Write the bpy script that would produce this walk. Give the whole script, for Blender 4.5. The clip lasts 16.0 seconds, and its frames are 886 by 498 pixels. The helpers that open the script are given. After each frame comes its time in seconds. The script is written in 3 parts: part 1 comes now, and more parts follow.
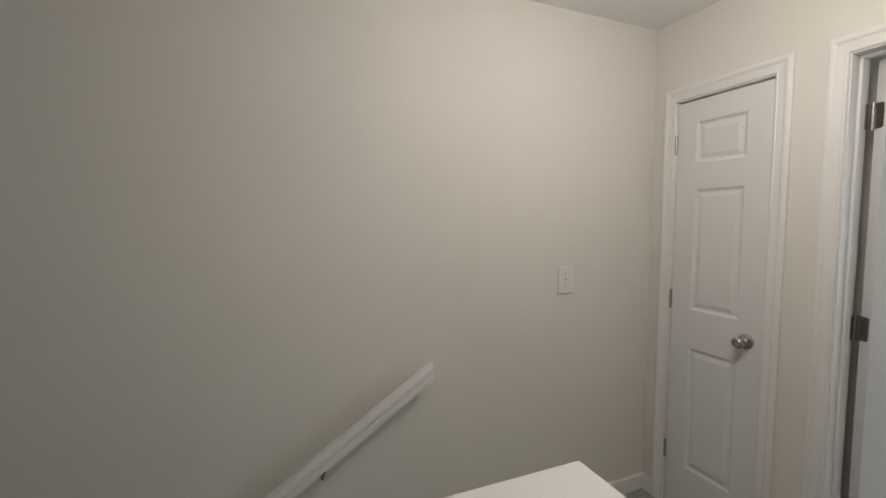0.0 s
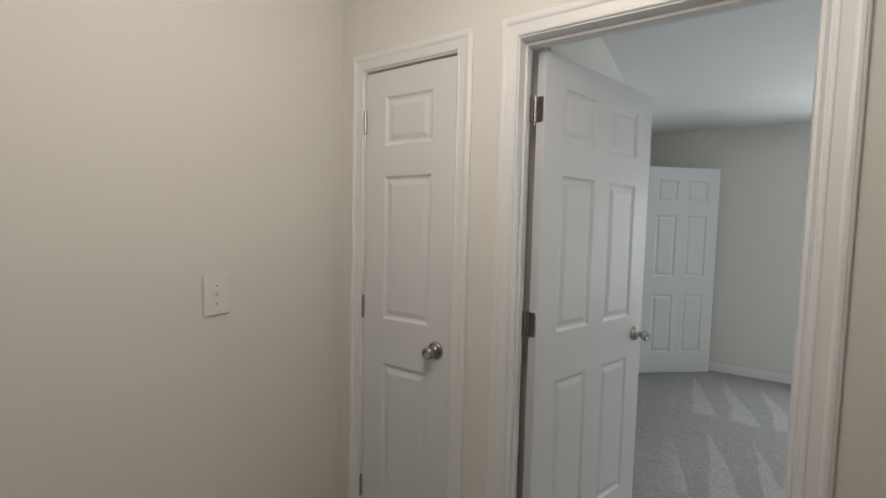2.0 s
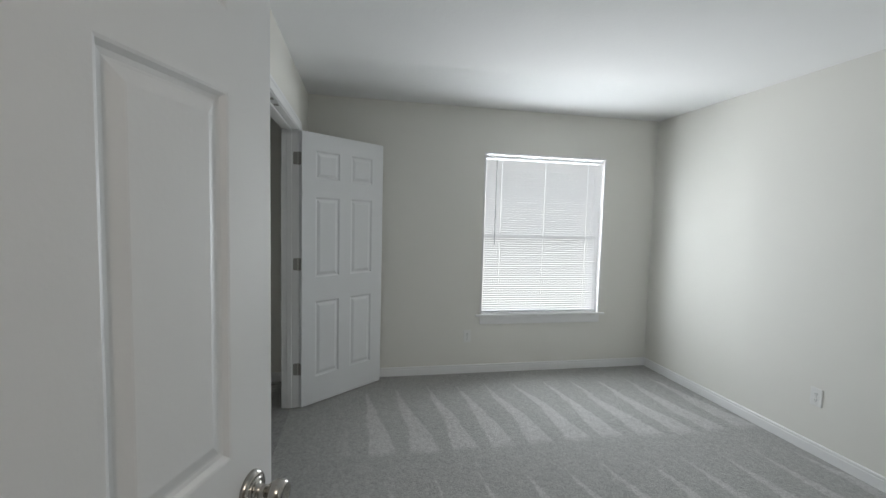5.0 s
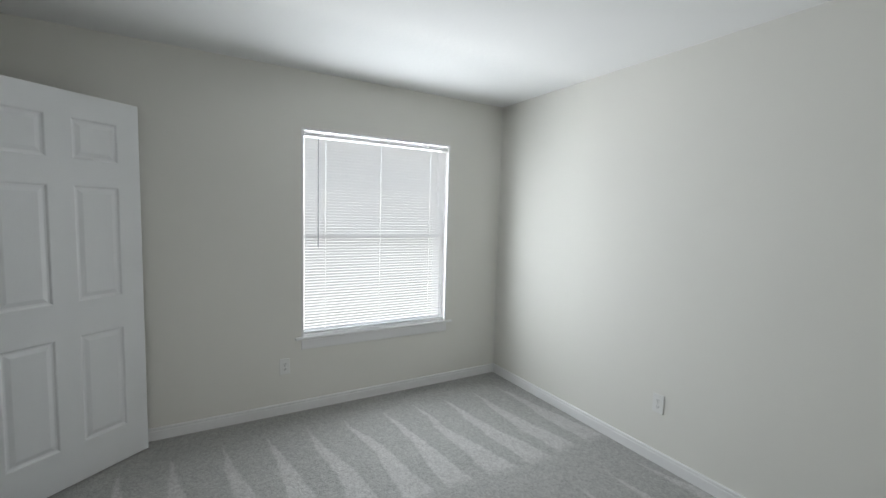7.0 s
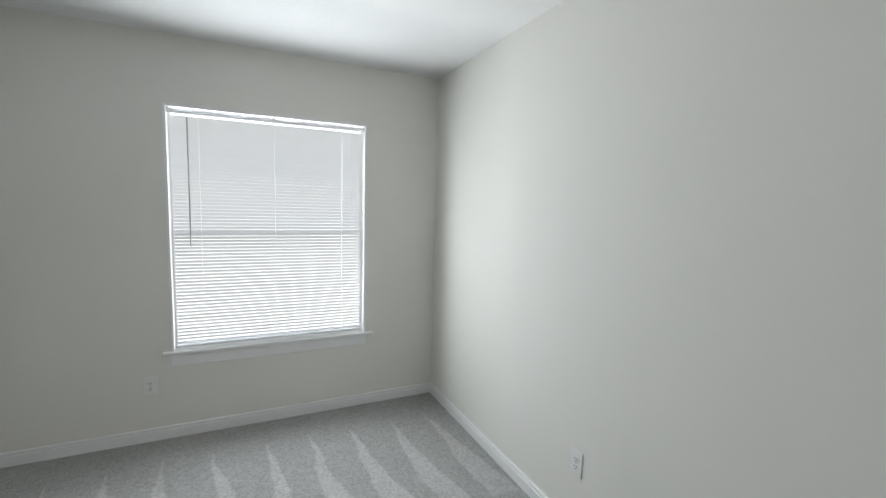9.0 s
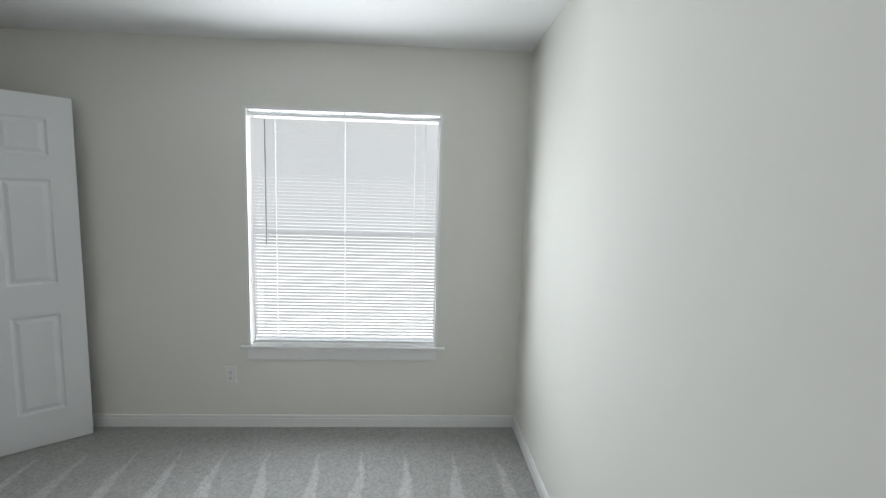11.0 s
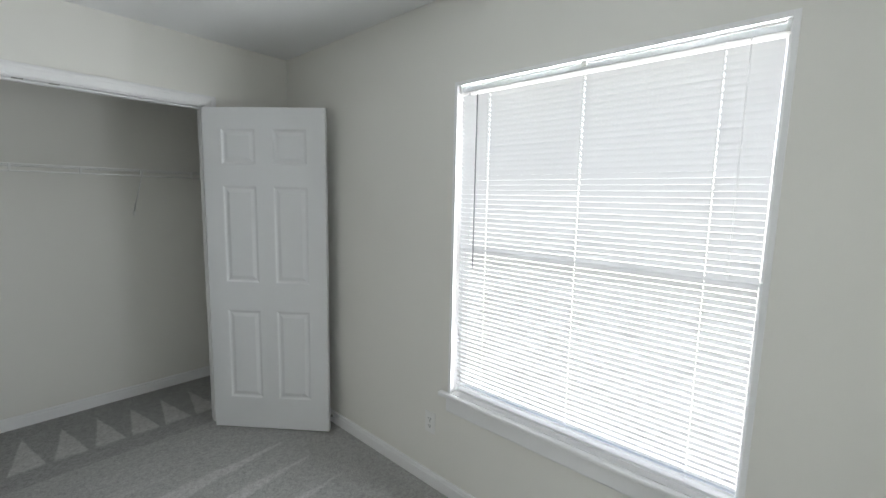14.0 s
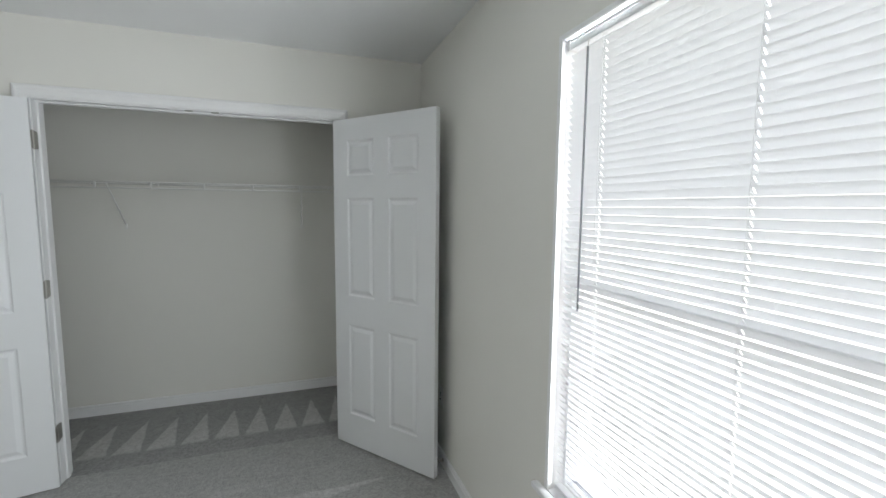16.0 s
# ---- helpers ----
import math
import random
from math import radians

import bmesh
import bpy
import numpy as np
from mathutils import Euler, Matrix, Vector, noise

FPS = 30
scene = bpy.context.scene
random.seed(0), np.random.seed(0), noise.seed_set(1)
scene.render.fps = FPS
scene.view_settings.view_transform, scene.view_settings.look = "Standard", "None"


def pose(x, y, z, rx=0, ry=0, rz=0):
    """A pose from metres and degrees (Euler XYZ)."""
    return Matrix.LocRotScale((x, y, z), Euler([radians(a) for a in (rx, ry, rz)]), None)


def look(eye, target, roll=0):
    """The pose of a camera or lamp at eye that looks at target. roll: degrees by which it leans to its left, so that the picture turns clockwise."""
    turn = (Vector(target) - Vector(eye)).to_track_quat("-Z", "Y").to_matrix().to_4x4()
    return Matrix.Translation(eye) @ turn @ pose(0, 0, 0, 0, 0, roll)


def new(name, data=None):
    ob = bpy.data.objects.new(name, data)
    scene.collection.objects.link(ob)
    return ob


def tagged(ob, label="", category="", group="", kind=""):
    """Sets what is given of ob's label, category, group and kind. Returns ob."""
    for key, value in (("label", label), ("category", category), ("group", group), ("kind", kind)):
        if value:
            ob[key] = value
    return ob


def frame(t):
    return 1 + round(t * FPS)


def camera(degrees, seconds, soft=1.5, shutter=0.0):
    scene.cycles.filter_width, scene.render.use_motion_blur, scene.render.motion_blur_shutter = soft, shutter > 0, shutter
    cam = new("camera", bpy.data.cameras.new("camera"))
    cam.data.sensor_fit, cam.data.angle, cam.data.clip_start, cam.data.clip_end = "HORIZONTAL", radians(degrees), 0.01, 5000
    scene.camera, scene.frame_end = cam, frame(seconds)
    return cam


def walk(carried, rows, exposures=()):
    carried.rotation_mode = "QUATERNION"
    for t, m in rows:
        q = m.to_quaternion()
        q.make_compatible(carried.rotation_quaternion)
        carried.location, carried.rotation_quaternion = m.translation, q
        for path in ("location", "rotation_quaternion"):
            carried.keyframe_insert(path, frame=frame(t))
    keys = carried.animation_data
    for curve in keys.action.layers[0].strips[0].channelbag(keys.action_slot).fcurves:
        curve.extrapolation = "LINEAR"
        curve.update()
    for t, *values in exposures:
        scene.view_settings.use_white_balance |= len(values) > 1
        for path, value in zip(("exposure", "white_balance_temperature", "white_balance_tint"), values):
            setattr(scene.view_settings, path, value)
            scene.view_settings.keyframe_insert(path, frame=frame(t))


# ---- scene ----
cam = camera(93.0, 16.0)
PATH = [
    (0, (0.251, 0.356, 1.485), (1.016, 2.199, 1.345), -0.0),
    (0.5, (0.33, 0.453, 1.45), (1.312, 2.192, 1.331), 0.6),
    (1, (0.457, 0.553, 1.446), (1.705, 2.113, 1.333), 1.2),
    (1.5, (0.597, 0.623, 1.455), (2.118, 1.916, 1.334), 1.4),
    (2, (0.802, 0.649, 1.442), (2.499, 1.701, 1.323), 1.4),
    (2.5, (1.031, 0.657, 1.443), (2.826, 1.531, 1.322), 1.4),
    (3, (1.255, 0.698, 1.444), (3.142, 1.347, 1.317), 1.5),
    (3.5, (1.491, 0.739, 1.447), (3.459, 1.074, 1.319), 1.5),
    (4, (1.718, 0.739, 1.43), (3.71, 0.852, 1.3), 1.5),
    (6.5, (2.635, 0.445, 1.485), (4.386, -0.507, 1.321), 1.6),
    (7, (2.773, 0.251, 1.49), (4.496, -0.75, 1.321), 1.6),
    (7.5, (2.9, 0.003, 1.5), (4.606, -1.024, 1.319), 1.7),
    (8, (2.878, -0.301, 1.514), (4.595, -1.308, 1.322), 1.7),
    (10.5, (3.049, -1.348, 1.503), (5.01, -1.68, 1.292), 1.6),
    (11, (3.186, -1.489, 1.512), (5.171, -1.587, 1.293), 1.6),
    (11.5, (3.341, -1.576, 1.496), (5.322, -1.411, 1.277), 1.6),
    (12, (3.518, -1.665, 1.497), (5.454, -1.216, 1.269), 1.6),
    (12.5, (3.724, -1.685, 1.483), (5.598, -1.021, 1.261), 1.6),
    (13, (3.947, -1.67, 1.506), (5.739, -0.812, 1.275), 1.5),
    (13.5, (4.148, -1.681, 1.527), (5.81, -0.596, 1.284), 1.4),
    (14, (4.353, -1.694, 1.540), (5.83, -0.369, 1.294), 1.2),
    (14.5, (4.531, -1.661, 1.532), (5.867, -0.19, 1.299), 1.1),
    (15, (4.685, -1.6, 1.535), (5.837, 0.02, 1.318), 0.8),
    (15.5, (4.891, -1.567, 1.548), (5.801, 0.201, 1.327), 0.5),
    (16, (5.083, -1.558, 1.527), (5.742, 0.321, 1.332), 0.5),
]
walk(cam, [(t, look(eye, target, roll)) for t, eye, target, roll in PATH], exposures=[(0.0, 0.92), (2.5, 0.90), (4.0, 0.82), (6.5, 0.85), (8.0, 0.86), (11.0, 0.92), (13.0, 1.08), (16.0, 1.14)])

# ---------------------------------------------------------------- light
world = bpy.data.worlds.new("sky")
scene.world = world
world.use_nodes = True
wn = world.node_tree
sky = wn.nodes.new("ShaderNodeTexSky")
sky.sky_type, sky.sun_disc = "NISHITA", False
sky.sun_elevation, sky.sun_rotation = radians(50), radians(250)
wn.links.new(sky.outputs[0], wn.nodes["Background"].inputs[0])
wn.nodes["Background"].inputs[1].default_value = 0.12

SKY_WATTS, FILL_WATTS, HALL_WATTS = 6.9, 14.2, 9.7


def lamp(name, kind, m, watts, colour, **shape):
    data = bpy.data.lights.new(name, kind)
    data.energy, data.color = watts, colour
    for key, value in shape.items():
        if key == "size":
            data.size = value
        elif key == "size_y":
            data.size_y = value
        elif key == "radius":
            data.shadow_soft_size = value
        elif key == "angle":
            data.angle = value
    ob = new(name, data)
    ob.matrix_world = m
    return ob


DAY, PALE = (0.89, 0.95, 1.0), (1.0, 0.988, 0.98)


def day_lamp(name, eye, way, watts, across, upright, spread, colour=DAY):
    """An area lamp at the window that stands in for daylight."""
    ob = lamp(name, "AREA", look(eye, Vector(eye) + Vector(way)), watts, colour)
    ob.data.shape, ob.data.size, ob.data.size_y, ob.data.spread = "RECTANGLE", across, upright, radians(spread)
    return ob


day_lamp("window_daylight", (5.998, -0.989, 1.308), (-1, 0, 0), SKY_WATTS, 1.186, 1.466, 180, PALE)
# a lamp added before the blind stands in for the daylight it passes on
day_lamp("window_fill", (5.868, -0.99, 1.30), (-1, 0, 0), FILL_WATTS, 1.15, 1.36, 165)
# thin added strip lamps brighten the jambs and head, as daylight past the blind
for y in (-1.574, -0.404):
    day_lamp("edge_fill", (5.897, y, 1.29), (-1, 0, 0), 0.3, 0.008, 1.40, 180)
day_lamp("edge_fill", (5.897, -0.99, 2.0425), (-1, 0, 0), 0.25, 1.16, 0.004, 180)
lamp("sun", "SUN", look((-6, -3, 9), (0, 0, 0)), 2.5, (1.0, 0.96, 0.9), angle=radians(0.5))
lamp("hall_bulb", "POINT", pose(1.22, 0.92, 2.16), HALL_WATTS, (1.0, 0.897, 0.795), radius=0.20)


# ---------------------------------------------------------------- materials
def material(name, colour, rough=0.6, metal=0.0, vary=0.03, scale=3.0, bump=0.0, bump_scale=200.0, grain=0.0, spec=0.5):
    """Painted or plain surface: two scales of colour variation and a fine relief."""
    m = bpy.data.materials.new(name)
    m.use_nodes = True
    t = m.node_tree
    n, l = t.nodes, t.links
    b = n["Principled BSDF"]
    b.inputs["Roughness"].default_value, b.inputs["Metallic"].default_value = rough, metal
    b.inputs["Specular IOR Level"].default_value = spec
    co = n.new("ShaderNodeTexCoord")
    big = n.new("ShaderNodeTexNoise")
    big.inputs["Scale"].default_value, big.inputs["Detail"].default_value = scale, 4
    l.new(co.outputs["Object"], big.inputs["Vector"])
    fine = n.new("ShaderNodeTexNoise")
    fine.inputs["Scale"].default_value, fine.inputs["Detail"].default_value = bump_scale, 3
    l.new(co.outputs["Object"], fine.inputs["Vector"])
    ramp = n.new("ShaderNodeMix")
    ramp.data_type = "RGBA"
    ramp.inputs["A"].default_value = (*[c * (1 - vary) for c in colour], 1)
    ramp.inputs["B"].default_value = (*[min(1, c * (1 + vary)) for c in colour], 1)
    l.new(big.outputs["Fac"], ramp.inputs["Factor"])
    mul = n.new("ShaderNodeMix")
    mul.data_type, mul.blend_type = "RGBA", "OVERLAY"
    mul.inputs["Factor"].default_value = grain
    l.new(ramp.outputs["Result"], mul.inputs["A"])
    l.new(fine.outputs["Color"], mul.inputs["B"])
    l.new(mul.outputs["Result"], b.inputs["Base Color"])
    if bump:
        bp = n.new("ShaderNodeBump")
        bp.inputs["Strength"].default_value, bp.inputs["Distance"].default_value = bump, 0.002
        l.new(fine.outputs["Fac"], bp.inputs["Height"])
        l.new(bp.outputs["Normal"], b.inputs["Normal"])
    return m


def carpet(name, along, rows, period, phase, dark=0.37):
    """Cut-pile carpet. Vacuum strokes run along one axis: each row (tip, base) holds wedges of pile laid the other way,
    narrow at the tip and broad at the base."""
    m = material(name, (0.40, 0.40, 0.39), 0.95, vary=0.05, scale=1.3, spec=0.1)
    t = m.node_tree
    n, l = t.nodes, t.links
    b = n["Principled BSDF"]
    b.inputs["Sheen Weight"].default_value = 0.25
    b.inputs["Sheen Roughness"].default_value = 0.6

    def mth(op, a, c=None, clamp=False):
        q = n.new("ShaderNodeMath")
        q.operation, q.use_clamp = op, clamp
        for i, v in enumerate((a, c)):
            if v is None:
                continue
            if isinstance(v, (int, float)):
                q.inputs[i].default_value = v
            else:
                l.new(v, q.inputs[i])
        return q.outputs[0]

    co = n.new("ShaderNodeTexCoord")
    warp = n.new("ShaderNodeTexNoise")
    warp.inputs["Scale"].default_value, warp.inputs["Detail"].default_value = 1.7, 2
    l.new(co.outputs["Object"], warp.inputs["Vector"])
    ragged = n.new("ShaderNodeTexNoise")
    ragged.inputs["Scale"].default_value, ragged.inputs["Detail"].default_value = 14, 5
    l.new(co.outputs["Object"], ragged.inputs["Vector"])
    sep = n.new("ShaderNodeSeparateXYZ")
    l.new(co.outputs["Object"], sep.inputs[0])
    s, v = (sep.outputs[0], sep.outputs[1]) if along == "x" else (sep.outputs[1], sep.outputs[0])
    shift = mth("MULTIPLY", mth("SUBTRACT", warp.outputs["Fac"], 0.5), 0.26 if along == "x" else 0.05)
    rag = mth("MULTIPLY", mth("SUBTRACT", ragged.outputs["Fac"], 0.5), 0.30)
    total = None
    for k, (tip, base) in enumerate(rows):
        skew = mth("MULTIPLY", mth("SUBTRACT", s, tip), -0.10 if along == "x" else 0.0)
        vv = mth("ADD", mth("ADD", v, mth("MULTIPLY", shift, 0.5)), mth("ADD", skew, phase + 0.11 * k))
        tri = mth("MULTIPLY", mth("ABSOLUTE", mth("SUBTRACT", mth("FRACT", mth("DIVIDE", vv, period)), 0.5)), 2.0)
        u = mth("DIVIDE", mth("SUBTRACT", mth("ADD", s, mth("MULTIPLY", shift, 0.5)), tip), base - tip)
        edge = mth("SUBTRACT", mth("ADD", mth("MULTIPLY", u, 0.75 if along == "x" else 0.92), mth("MULTIPLY", rag, 0.5)), tri)
        on = mth("MULTIPLY", edge, 9.0, True)
        inside = mth("MULTIPLY", mth("SUBTRACT", 1.0, u), 14.0, True)
        cell = mth("MULTIPLY", on, inside, True)
        total = cell if total is None else mth("MAXIMUM", total, cell)
    if along == "x":
        total = mth("MULTIPLY", total, mth("MULTIPLY", mth("SUBTRACT", 0.85, v), 5.0, True))
    pile = n.new("ShaderNodeTexNoise")
    pile.inputs["Scale"].default_value, pile.inputs["Detail"].default_value = 105, 5
    l.new(co.outputs["Object"], pile.inputs["Vector"])
    tuft = n.new("ShaderNodeTexVoronoi")
    tuft.inputs["Scale"].default_value = 170
    l.new(co.outputs["Object"], tuft.inputs["Vector"])
    lay = n.new("ShaderNodeMix")
    lay.data_type = "RGBA"
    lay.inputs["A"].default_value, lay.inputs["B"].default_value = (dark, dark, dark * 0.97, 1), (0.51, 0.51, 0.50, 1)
    patch = mth("MULTIPLY", mth("SUBTRACT", ragged.outputs["Fac"], 0.45), 0.55)
    l.new(mth("ADD", mth("MULTIPLY", total, 0.85), patch, True), lay.inputs["Factor"])
    speck = n.new("ShaderNodeMix")
    speck.data_type, speck.blend_type = "RGBA", "MULTIPLY"
    speck.inputs["Factor"].default_value = 1.0
    grey = n.new("ShaderNodeMapRange")
    grey.inputs["From Min"].default_value, grey.inputs["From Max"].default_value = 0.36, 0.61
    grey.inputs["To Min"].default_value, grey.inputs["To Max"].default_value = 0.72, 1.12
    clump = n.new("ShaderNodeTexNoise")
    clump.inputs["Scale"].default_value, clump.inputs["Detail"].default_value = 55, 4
    l.new(co.outputs["Object"], clump.inputs["Vector"])
    l.new(mth("ADD", mth("MULTIPLY", pile.outputs["Fac"], 0.5), mth("MULTIPLY", clump.outputs["Fac"], 0.5)), grey.inputs["Value"])
    l.new(lay.outputs["Result"], speck.inputs["A"])
    l.new(grey.outputs[0], speck.inputs["B"])
    l.new(speck.outputs["Result"], b.inputs["Base Color"])
    bp = n.new("ShaderNodeBump")
    bp.inputs["Strength"].default_value, bp.inputs["Distance"].default_value = 0.7, 0.006
    l.new(mth("ADD", pile.outputs["Fac"], mth("MULTIPLY", tuft.outputs["Distance"], 0.7)), bp.inputs["Height"])
    l.new(bp.outputs["Normal"], b.inputs["Normal"])
    return m


WALL = material("wall_paint", (0.80, 0.79, 0.745), 0.78, vary=0.02, scale=1.2, bump=0.12, bump_scale=420, spec=0.12)
CEIL = material("ceiling_paint", (0.88, 0.885, 0.885), 0.85, vary=0.02, scale=2.0, bump=0.5, bump_scale=45, spec=0.2)
TRIM = material("white_trim_paint", (0.85, 0.85, 0.85), 0.38, vary=0.02, scale=5, bump=0.05, bump_scale=160)
DOOR = material("white_door_paint", (0.79, 0.80, 0.81), 0.42, vary=0.02, scale=4, bump=0.10, bump_scale=120)
PLASTIC = material("white_plastic", (0.82, 0.82, 0.80), 0.35, vary=0.01)
DARK = material("dark_slot", (0.03, 0.03, 0.03), 0.6)
NICKEL = material("satin_nickel", (0.46, 0.44, 0.41), 0.20, 1.0, vary=0.05, scale=30, bump=0.05, bump_scale=300)
STEEL = material("hinge_steel", (0.40, 0.385, 0.36), 0.36, 1.0, vary=0.08, scale=40, bump=0.05, bump_scale=300)
WIRE = material("white_coated_wire", (0.80, 0.80, 0.78), 0.4)
VINYL = material("white_vinyl", (0.82, 0.83, 0.84), 0.4, vary=0.01)
RUBBER = material("white_rubber", (0.7, 0.7, 0.68), 0.7)
GROUND = material("lawn", (0.10, 0.13, 0.06), 0.95, vary=0.3, scale=0.4, bump=0.4, bump_scale=8)
CARPET_BED = carpet("carpet_bedroom", "x", [(5.67, 4.56), (4.38, 3.35), (3.25, 2.25)], 0.26, -0.028)
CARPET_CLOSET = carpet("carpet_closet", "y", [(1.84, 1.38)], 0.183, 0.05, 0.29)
CARPET_HALL = carpet("carpet_hall", "x", [(0.6, 1.9)], 0.30, 0.1)


def glass():
    m = bpy.data.materials.new("window_glass")
    m.use_nodes = True
    b = m.node_tree.nodes["Principled BSDF"]
    b.inputs["Transmission Weight"].default_value, b.inputs["Roughness"].default_value = 1.0, 0.0
    b.inputs["IOR"].default_value = 1.45
    return m


def slat_vinyl():
    m = bpy.data.materials.new("slat_vinyl")
    m.use_nodes = True
    n, l = m.node_tree.nodes, m.node_tree.links
    b = n["Principled BSDF"]
    b.inputs["Base Color"].default_value, b.inputs["Roughness"].default_value = (0.83, 0.83, 0.835, 1), 0.45
    tr = n.new("ShaderNodeBsdfTranslucent")
    tr.inputs[0].default_value = (0.94, 0.945, 0.95, 1)
    mix = n.new("ShaderNodeMixShader")
    mix.inputs[0].default_value = 0.46
    l.new(b.outputs[0], mix.inputs[1])
    l.new(tr.outputs[0], mix.inputs[2])
    l.new(mix.outputs[0], n["Material Output"].inputs[0])
    return m


def clear_plastic():
    m = bpy.data.materials.new("clear_wand")
    m.use_nodes = True
    b = m.node_tree.nodes["Principled BSDF"]
    b.inputs["Base Color"].default_value = (0.45, 0.47, 0.5, 1)
    b.inputs["Transmission Weight"].default_value, b.inputs["Roughness"].default_value = 0.35, 0.15
    return m


GLASS, SLAT, WAND = glass(), slat_vinyl(), clear_plastic()


# ---------------------------------------------------------------- mesh helpers
def part(name, bm, mat, parent=None, label="", smooth=False):
    me = bpy.data.meshes.new(name)
    bmesh.ops.recalc_face_normals(bm, faces=bm.faces[:])
    for f in bm.faces:
        f.smooth = smooth
    bm.to_mesh(me)
    bm.free()
    me.materials.append(mat)
    ob = new(name, me)
    if parent is not None:
        ob.parent = parent
    if label:
        ob["label"] = label
    return ob


def empty(name, m, **tags):
    ob = new(name)
    ob.empty_display_size = 0.05
    ob.matrix_world = m
    return tagged(ob, **tags)


def box(bm, x0, x1, y0, y1, z0, z1, bevel=0.0, m=None):
    r = bmesh.ops.create_cube(bm, size=1)
    vs = r["verts"]
    for v in vs:
        v.co = Vector((x0 + (v.co.x + 0.5) * (x1 - x0), y0 + (v.co.y + 0.5) * (y1 - y0), z0 + (v.co.z + 0.5) * (z1 - z0)))
    if bevel:
        es = list({e for v in vs for e in v.link_edges})
        r2 = bmesh.ops.bevel(bm, geom=es, offset=bevel, segments=2, affect="EDGES", profile=0.5)
        vs = list({v for f in r2["faces"] for v in f.verts} | {v for v in vs if v.is_valid})
    if m is not None:
        bmesh.ops.transform(bm, matrix=m, verts=vs)
    return vs


def boxes(*rows, bevel=0.0):
    bm = bmesh.new()
    for r in rows:
        box(bm, *r, bevel=bevel)
    return bm


def hinge_plate(x0, x1, y0, y1, z0, z1, r=0.009, free=1):
    """A hinge leaf with rounded corners on its free edge (free=1: at y1)."""
    ya, yb = (y0, y1) if free else (y1, y0)
    s = 1 if free else -1
    rim = [(ya, z0)] + [(yb - s * r * (1 - math.sin(a)), z0 + r * (1 - math.cos(a))) for a in (0, 0.4, 0.8, 1.2, 1.5708)]
    rim += [(yb - s * r * (1 - math.cos(a)), z1 - r * (1 - math.sin(a))) for a in (0, 0.4, 0.8, 1.2, 1.5708)] + [(ya, z1)]
    bm = bmesh.new()
    a, b = [[bm.verts.new((x, y, z)) for y, z in rim] for x in (x0, x1)]
    bm.faces.new(a)
    bm.faces.new(b)
    for i in range(len(rim)):
        k = (i + 1) % len(rim)
        bm.faces.new((a[i], a[k], b[k], b[i]))
    return bm


def lathe(profile, steps=24):
    """A turned shape round z: (radius, height) pairs."""
    bm = bmesh.new()
    rings = []
    for r, z in profile:
        rings.append([bm.verts.new((r * math.cos(2 * math.pi * i / steps), r * math.sin(2 * math.pi * i / steps), z)) for i in range(steps)])
    for a, b in zip(rings, rings[1:]):
        for i in range(steps):
            bm.faces.new((a[i], a[(i + 1) % steps], b[(i + 1) % steps], b[i]))
    bm.faces.new(rings[0])
    bm.faces.new(rings[-1])
    return bm


def rod(bm, a, b, r, steps=8):
    a, b = Vector(a), Vector(b)
    q = (b - a).to_track_quat("Z", "Y").to_matrix().to_4x4()
    bmesh.ops.create_cone(bm, cap_ends=True, segments=steps, radius1=r, radius2=r, depth=(b - a).length,
                          matrix=Matrix.Translation((a + b) / 2) @ q)


def sweep(bm, profile, stations):
    """Joins copies of a closed profile: stations are functions of a profile point."""
    loops = [[bm.verts.new(s(p)) for p in profile] for s in stations]
    k = len(profile)
    for a, b in zip(loops, loops[1:]):
        for i in range(k):
            bm.faces.new((a[i], a[(i + 1) % k], b[(i + 1) % k], b[i]))
    bm.faces.new(loops[0])
    bm.faces.new(loops[-1])


# ---------------------------------------------------------------- the plan
CEILING = 2.455
HALL_X, BED_W = 2.13, 2.245            # the two faces of the wall between hall and bedroom
BED_E, BED_S, BED_N = 5.88, -2.14, 1.17
CLOSET_Y0, CLOSET_Y1 = 1.285, 2.02
STAIR_Y = 2.0
HEAD = 2.055
D1 = (0.425, 1.193)                    # bedroom door, clear width
D2 = (1.432, 1.864)                    # linen closet door
D3 = (3.845, 5.335)                    # bedroom closet
WIN_Y, WIN_Z = (-1.60, -0.378), (0.545, 2.063)
PILE = 0.008                           # the carpet's pile over the subfloor
J = 0.019                              # jamb thickness


def structure(name, bm, mat, label, category):
    return tagged(part(name, bm, mat), label=label, category=category, kind="structure")


x0, x1 = HALL_X, BED_W
structure("wall_partition", boxes(
    (x0, x1, -2.26, D1[0] - J, 0, CEILING), (x0, x1, D1[1] + J, D2[0] - J, 0, CEILING), (x0, x1, D2[1] + J, 2.12, 0, CEILING),
    (x0, x1, D1[0] - J, D1[1] + J, HEAD + J, CEILING), (x0, x1, D2[0] - J, D2[1] + J, HEAD + J, CEILING)),
    WALL, "pale greige painted wall between landing and bedroom", "wall")
structure("wall_north", boxes(
    (2.37, D3[0] - J, BED_N, CLOSET_Y0, 0, CEILING), (D3[1] + J, BED_E, BED_N, CLOSET_Y0, 0, CEILING),
    (D3[0] - J, D3[1] + J, BED_N, CLOSET_Y0, HEAD + J, CEILING)), WALL, "pale greige painted wall with a wide closet opening", "wall")
structure("wall_nook", boxes((BED_W, 2.37, 1.275, 1.355, 0, CEILING)), WALL, "plain greige painted wall behind the open bedroom door", "wall")
